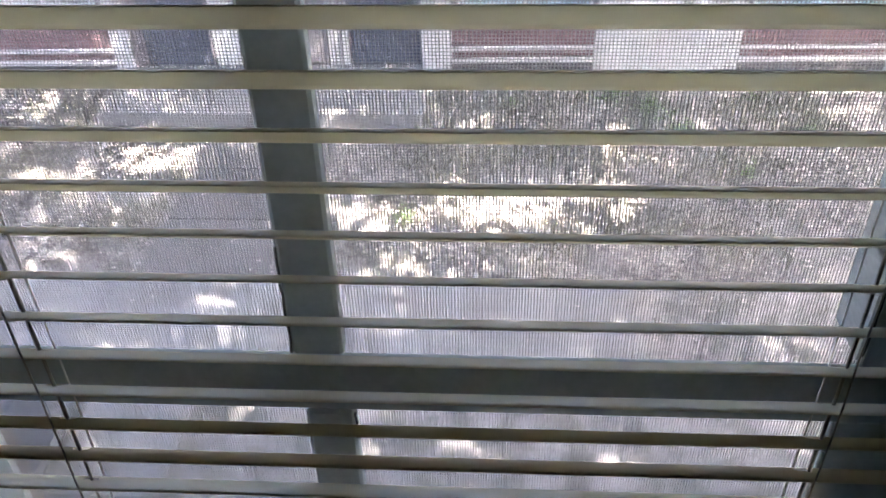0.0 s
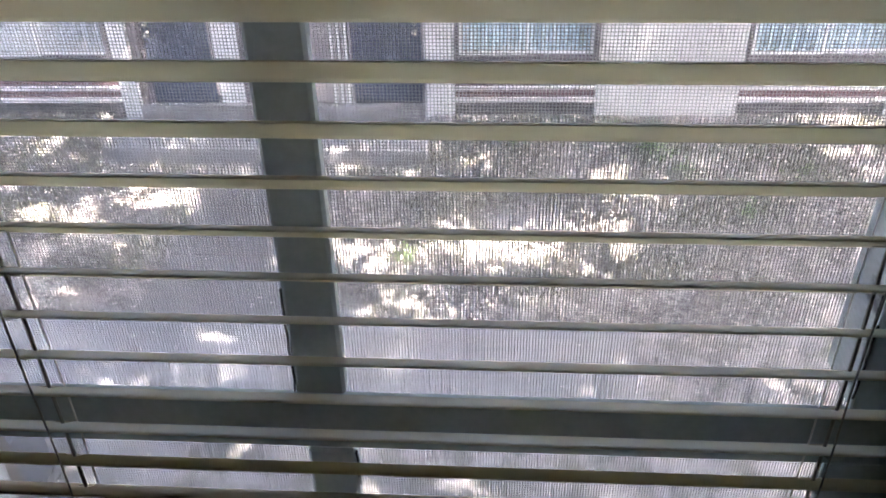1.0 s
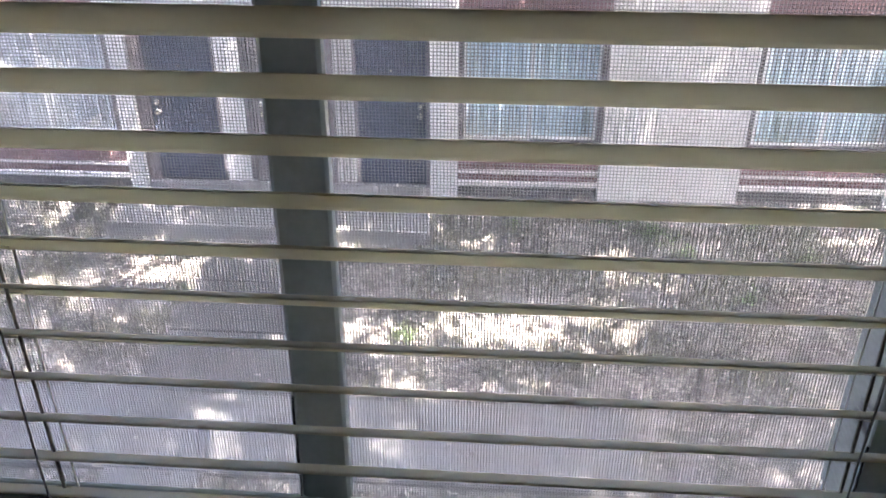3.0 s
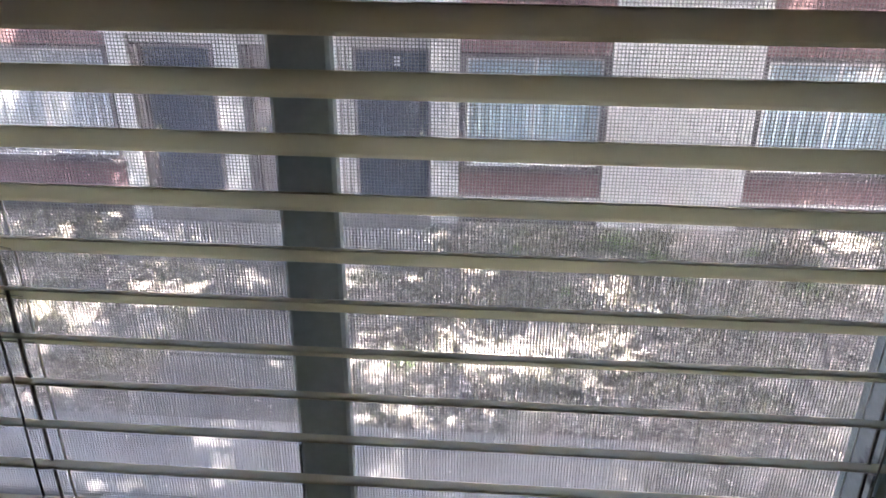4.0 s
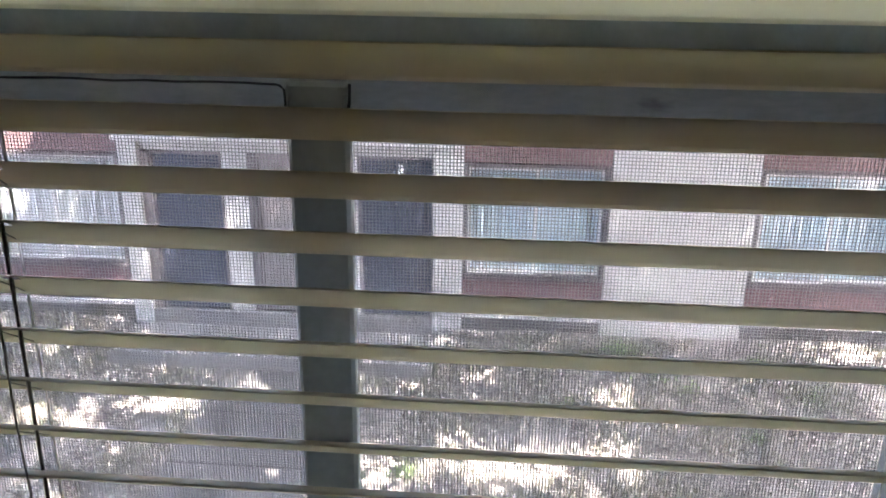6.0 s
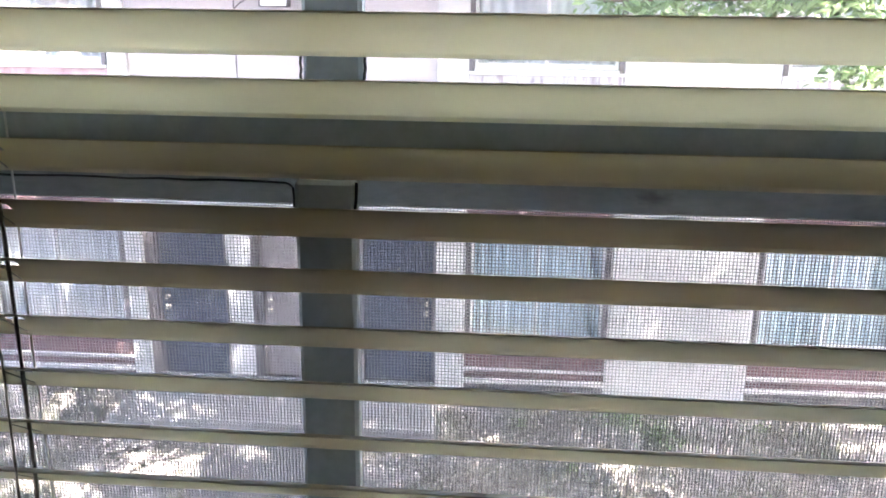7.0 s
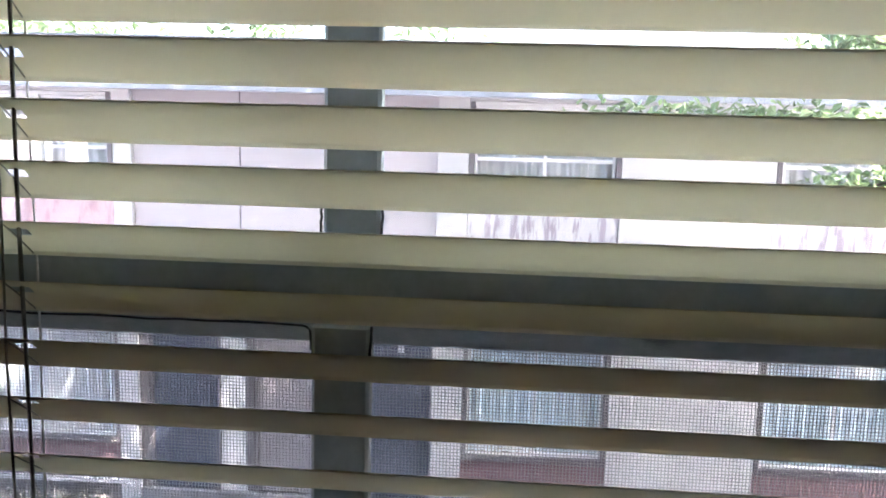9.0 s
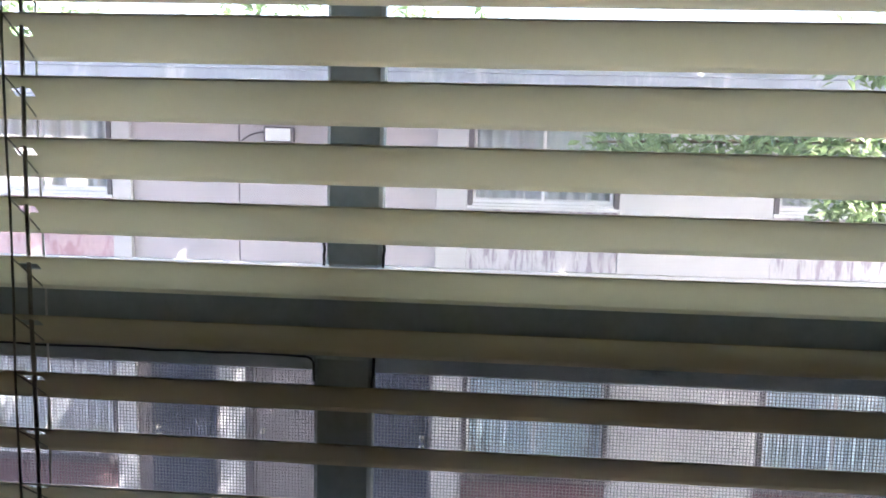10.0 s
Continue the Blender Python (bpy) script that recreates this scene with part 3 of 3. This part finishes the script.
part("bracket", boxes((-2.66, -2.55, 0.02, 0.06, Z(0.03), Z(0.11)), bevel=0.005), M_METAL, lamp)
part("cable", tube(bmesh.new(), [(-2.77 - 0.33 * math.sin(i * 0.157), 0.04, Z(0.09 - 0.22 * (1 - math.cos(i * 0.157)))) for i in range(11)], 0.008, sides=6), M_DARKFRAME, lamp)


# ---- trees ----
LEAVES = 98000
# wider openings in the high crown, by the spot of ground on which the sun falls through them: x, y, radius
GAPS = ((0.3, 7.4, 0.3), (0.65, 7.3, 0.24), (0.0, 7.65, 0.16), (0.0, 6.8, 0.26), (0.35, 6.76, 0.22), (-1.15, 6.45, 0.18), (-3.85, 7.72, 0.22), (-3.3, 7.6, 0.14), (-2.6, 7.95, 0.2), (3.9, 8.55, 0.34), (2.1, 5.75, 0.16), (4.0, 9.25, 0.4), (-7.05, 10.0, 0.26))


def leaves(n, sampler, size, seed, mesh_name, material):
    """Many small folded leaves, at places and sizes that the sampler gives."""
    rn = random.Random(seed)
    vs, fs = [], []
    for _ in range(n):
        c = Vector(sampler(rn))
        s = size * rn.uniform(0.6, 1.4)
        q = Euler((rn.uniform(-0.9, 0.9), rn.uniform(-0.9, 0.9), rn.uniform(0, 6.28))).to_matrix()
        i = len(vs)
        for a, b, h in ((-1, 0, 0), (-0.2, -0.42, 0.12), (-0.2, 0.42, 0.12), (1, 0, -0.1)):
            vs.append(c + q @ Vector((a, b, h)) * s)
        fs += [(i, i + 1, i + 3), (i, i + 3, i + 2)]
    me = bpy.data.meshes.new(mesh_name)
    me.from_pydata([tuple(v) for v in vs], [], fs)
    me.materials.append(material)
    return me


tree = thing("tree", "broad leafy courtyard tree with a low hanging bough", "tree", (6.6, 4.6, 0))
part("trunk", tube(bmesh.new(), [(0, 0, -0.1), (0.05, 0, 1.5), (-0.05, 0.1, 3.0), (-0.15, 0.05, 4.6), (0.1, 0.0, 6.4), (0.3, -0.2, 7.6)], 0.20, 0.08, 10), M_BARK, tree, smooth=True)
for e in ((2.0, -1.0, 8.6), (1.2, 1.6, 8.4), (-0.6, -1.2, 8.8)):
    s = Vector((0.05, 0, 5.9))
    e = Vector(e)
    part("limb", tube(bmesh.new(), [s, s.lerp(e, 0.4) + Vector((0, 0, 0.3)), e], 0.07, 0.02, 7), M_BARK, tree, smooth=True)
BOUGHS = [([(-0.15, 0.05, 4.3), (-1.6, 0.6, 4.95), (-3.2, 1.0, 4.90), (-4.6, 1.0, 4.86), (-6.05, 1.0, 4.82)], 2600),
          ([(-3.0, 0.95, 4.90), (-3.6, 0.9, 4.70), (-4.1, 0.95, 4.50), (-4.5, 1.0, 4.40)], 900),
          ([(-2.6, 0.9, 4.95), (-3.4, 1.0, 5.15), (-4.0, 1.0, 5.30), (-4.5, 1.05, 5.45)], 700)]
for bough, n in BOUGHS:
    part("limb", tube(bmesh.new(), bough, 0.05 if n > 2000 else 0.025, 0.008, 7), M_BARK, tree, smooth=True)


def crown_from(clumps, n, size, seed, parent, spread=0.6):
    def inside(rn):
        x, y, z, r = rn.choice(clumps)
        return x + rn.gauss(0, r * spread), y + rn.gauss(0, r * spread), z + rn.gauss(0, r * spread * 0.6)
    o = new("crown", leaves(n, inside, size, seed, "crown", M_LEAF))
    o.parent = parent
    return o


rn0 = random.Random(21)
crown_from([(rn0.uniform(-0.8, 3.0), rn0.uniform(-2.0, 1.2), rn0.uniform(6.6, 8.6), rn0.uniform(0.5, 0.9)) for _ in range(30)], 3500, 0.11, 31, tree)

# tall unseen tree added beside the courtyard, whose high crown dapples the ground
shade = thing("shade_tree", "tall unseen tree added to shade and dapple the courtyard", "tree", (10.5, 6.0, 0))
part("trunk", tube(bmesh.new(), [(0, 0, -0.1), (0.1, 0.1, 3), (-0.1, 0.1, 6), (-0.4, 0.0, 7.6), (-0.9, 0.1, 9.2)], 0.42, 0.18, 12), M_BARK, shade, smooth=True)
for e in ((-9.5, -2.5, 9.4), (-10.5, 1.5, 9.6), (1.5, 2.5, 9.6), (1.8, -2.0, 9.2), (-5.0, 3.0, 10.0), (-4.5, -3.2, 9.8)):
    s = Vector((-0.4, 0.0, 7.5))
    e = Vector(e)
    part("limb", tube(bmesh.new(), [s, s.lerp(e, 0.35) + Vector((0, 0, 0.8)), s.lerp(e, 0.7) + Vector((0, 0, 0.6)), e], 0.15, 0.04, 7), M_BARK, shade, smooth=True)
clumps = []
STEP = 0.31
for gi in range(int(19.5 / STEP)):
    for gj in range(int(11.4 / STEP)):
        foot = Vector((-12.0 + (gi + rn0.uniform(0.05, 0.95)) * STEP, 0.9 + (gj + rn0.uniform(0.05, 0.95)) * STEP, 0))
        bare = 0.10 if foot.y < 5.8 else 0.10 if foot.y < 7.0 and foot.x < -1.6 else 0.29 if foot.x < -1.6 and foot.y < 9.0 else 0.38 if foot.y < 8.3 else 0.24 if foot.y < 8.7 else 0.03
        if rn0.random() < bare or any((foot.x - gx) ** 2 + (foot.y - gy) ** 2 < (gr + 0.1) ** 2 for gx, gy, gr in GAPS):
            continue
        q = foot + SUN_DIR * rn0.uniform(9.5, 12.0)
        clumps.append((q.x - 10.5, q.y - 6.0, q.z, rn0.uniform(0.34, 0.52)))
crown_from(clumps, LEAVES, 0.115, 37, shade, 0.38)


def blocker_tree(x, y, seed):
    """One of the unseen dense trees added behind the near building to block the facade's sky."""
    t = thing("sky_blocker", "unseen leafy tree added to block sky light from the facade", "tree", (x, y, 0), group="trees behind the near building")
    part("trunk", tube(bmesh.new(), [(0, 0, -0.1), (0.1, 0, 5), (0, 0.2, 11)], 0.3, 0.12, 8), M_BARK, t, smooth=True)
    rr = random.Random(seed)
    crown_from([(rr.uniform(-2.6, 2.6), rr.uniform(-2.0, 2.0), rr.uniform(5.5, 15.5), rr.uniform(0.7, 1.2)) for _ in range(40)], 3000, 0.27, seed, t)


# row of added trees, out of view, that dims the sky on the facade
for i in range(7):
    blocker_tree(-15 + i * 5.0, -10.5 - (i % 2), 90 + i)

for bough, n in BOUGHS:
    def in_bough(rn, bough=bough):
        m = len(bough) - 1
        u = rn.random() ** 0.75 * m
        i = min(int(u), m - 1)
        q = Vector(bough[i]).lerp(Vector(bough[i + 1]), u - i)
        return q.x + rn.gauss(0, 0.12), q.y + rn.gauss(0, 0.2), q.z + rn.gauss(0, 0.07) - 0.01

    bl = new("bough_leaves", leaves(n, in_bough, 0.05, 33 + n, "bough_leaves", M_LEAF))
    bl.parent = tree


def far_tree(x, y, h, r, seed):
    t = thing("background_tree", "distant leafy tree behind the roof", "tree", (x, y, 0), group="trees behind the roof")
    part("trunk", tube(bmesh.new(), [(0, 0, -0.1), (0.2, 0, h * 0.4), (0, 0.1, h * 0.8)], 0.3, 0.1, 8), M_BARK, t, smooth=True)
    rr = random.Random(seed)
    cl = [(rr.gauss(0, r * 0.5), rr.gauss(0, r * 0.5), h * 0.72 + rr.gauss(0, h * 0.16), rr.uniform(0.4, 0.9)) for _ in range(26)]

    def inside(rn):
        a, b, c, s = rn.choice(cl)
        return a + rn.gauss(0, s), b + rn.gauss(0, s), c + rn.gauss(0, s * 0.7)
    o = new("crown", leaves(2200, inside, 0.2, seed + 1, "crown", M_FARLEAF))
    o.parent = t


for i, (x, y, h, r) in enumerate(((-14, 26, 8.6, 3.0), (-8.5, 29, 9.0, 3.2), (-3.5, 27, 8.3, 2.6), (-19, 30, 9.5, 3.4), (12, 30, 8.4, 2.5))):
    far_tree(x, y, h, r, 50 + i * 3)


# ---- leaf litter and grass on the soil ----
def on_paving(x, y):
    return (-9 < x < 1.25 and 4.5 < y < 5.55) or (-3.2 < x < -1.7 and 5.4 < y < 8.4) or (-4.6 < x < -0.74 and y > 8.25) or (-3.0 < x < -2.15 and y < 4.6)


def flat_leaves(n, seed, keep, s0, s1, z):
    rn = random.Random(seed)
    vs, fs = [], []
    while len(fs) < n:
        x, y = rn.uniform(-6.5, 6.0), rn.uniform(2.2, 9.1)
        if not keep(x, y, rn):
            continue
        a, s = rn.uniform(0, 6.28), rn.uniform(s0, s1)
        ca, sa = math.cos(a) * s, math.sin(a) * s
        i = len(vs)
        t1, t2 = rn.uniform(0, 0.7) * s, rn.uniform(0, 0.7) * s
        zz = z + ((0.19 if y > 8.3 else 0.05) if on_paving(x, y) else 0.012 + rise(x, y))
        vs += [(x - ca, y - sa, zz), (x + sa * 0.5, y - ca * 0.5, zz + t1), (x + ca, y + sa, zz + t2 * 0.4), (x - sa * 0.5, y + ca * 0.5, zz + t2)]
        fs.append((i, i + 1, i + 2, i + 3))
    me = bpy.data.meshes.new("leaf_litter")
    me.from_pydata(vs, [], fs)
    me.materials.append(M_LITTER)
    return me


def keep_soil(x, y, rn):
    return y > (4.3 if x < 1.2 or rn.random() < 0.25 else 5.5) and not on_paving(x, y) and noise.noise((x * 0.8, y * 0.8, 1.0)) + rn.uniform(-0.5, 0.5) > -0.1


def keep_piles(x, y, rn):
    return y > (4.6 if x < 1.2 else 5.6) and not on_paving(x, y) and noise.noise((x * 1.6 + 4, y * 2.2, 2.0)) + rn.uniform(-0.18, 0.18) > 0.16


for n, sd, keep, a, b in ((9000, 71, keep_soil, 0.02, 0.05), (7000, 73, keep_piles, 0.025, 0.065)):
    litter = new("leaf_litter", flat_leaves(n, sd, keep, a, b, 0.006))
    tagged(litter, "dry brown fallen leaves scattered over the soil", "leaf litter", kind="stuff")
few = new("leaf_litter", flat_leaves(260, 72, lambda x, y, rn: on_paving(x, y), 0.018, 0.04, 0.004))
tagged(few, "a few dry leaves scattered on the paving", "leaf litter", kind="stuff")

rn = random.Random(81)
vs, fs = [], []
while len(fs) < 11000:
    x, y = rn.uniform(-6.5, 6.0), rn.uniform(2.5, 9.1)
    if on_paving(x, y) or y < 5.2 or noise.noise((x * 1.1 + 9, y * 1.5, 4.0)) + rn.uniform(-0.2, 0.2) + 0.05 * (y - 7) < 0.1:
        continue
    a, h = rn.uniform(0, 6.28), rn.uniform(0.04, 0.13)
    dx, dy = math.cos(a) * 0.009, math.sin(a) * 0.009
    lx, ly = rn.gauss(0, 0.03), rn.gauss(0, 0.03)
    i = len(vs)
    z = rise(x, y)
    vs += [(x - dx, y - dy, z - 0.005), (x + dx, y + dy, z - 0.005), (x + lx, y + ly, z + h)]
    fs.append((i, i + 1, i + 2))
gm = bpy.data.meshes.new("grass")
gm.from_pydata(vs, [], fs)
gm.materials.append(M_GRASS)
tagged(new("grass", gm), "sparse dry grass tufts in the soil", "grass", kind="stuff")


def weed(x, y, r, n, seed):
    """A low leafy weed at the foot of the facade."""
    rr = random.Random(seed)

    def spot(rn):
        a, d = rn.uniform(0, 6.28), abs(rn.gauss(0, r * 0.6))
        return x + math.cos(a) * d, y + math.sin(a) * d * 0.7, rise(x, y) + 0.02 + abs(rn.gauss(0, 0.09)) * max(0.2, 1 - d / r)
    ob = new("weed", leaves(n, spot, rr.uniform(0.025, 0.04), seed, "weed", M_LEAF))
    tagged(ob, "low green leafy weed growing in the soil", "weed", "weeds by the facade")


for x, y, r, n, sd in ((1.35, 8.75, 0.34, 260, 301), (1.75, 8.55, 0.22, 130, 302), (2.1, 8.25, 0.18, 110, 303), (2.9, 8.7, 0.16, 80, 304), (0.75, 7.9, 0.14, 70, 305), (-0.85, 6.5, 0.16, 80, 306), (2.6, 7.4, 0.12, 60, 307), (3.4, 8.2, 0.2, 90, 308), (0.2, 8.6, 0.12, 60, 309)):
    weed(x, y, r, n, sd)

# dark louvred unit by the near walkway
unit = thing("condenser_unit", "dark grey louvred outdoor unit beside the path", "condenser unit", (-3.45, 3.45, 0))
part("cabinet", boxes((-0.35, 0.35, -0.33, 0.33, 0.03, 0.62), bevel=0.015), M_UNIT, unit)
part("base", boxes((-0.4, 0.4, -0.38, 0.38, -0.02, 0.03), bevel=0.006), M_CONC, unit)
for i in range(9):
    part("louvre", boxes((-0.30 + i * 0.07, -0.275 + i * 0.07, -0.36, -0.331, 0.1, 0.56), bevel=0.003), M_UNIT, unit)
for i in range(8):
    part("top_slat", boxes((-0.30 + i * 0.08, -0.27 + i * 0.08, -0.28, 0.28, 0.621, 0.64), bevel=0.003), M_CONC, unit)
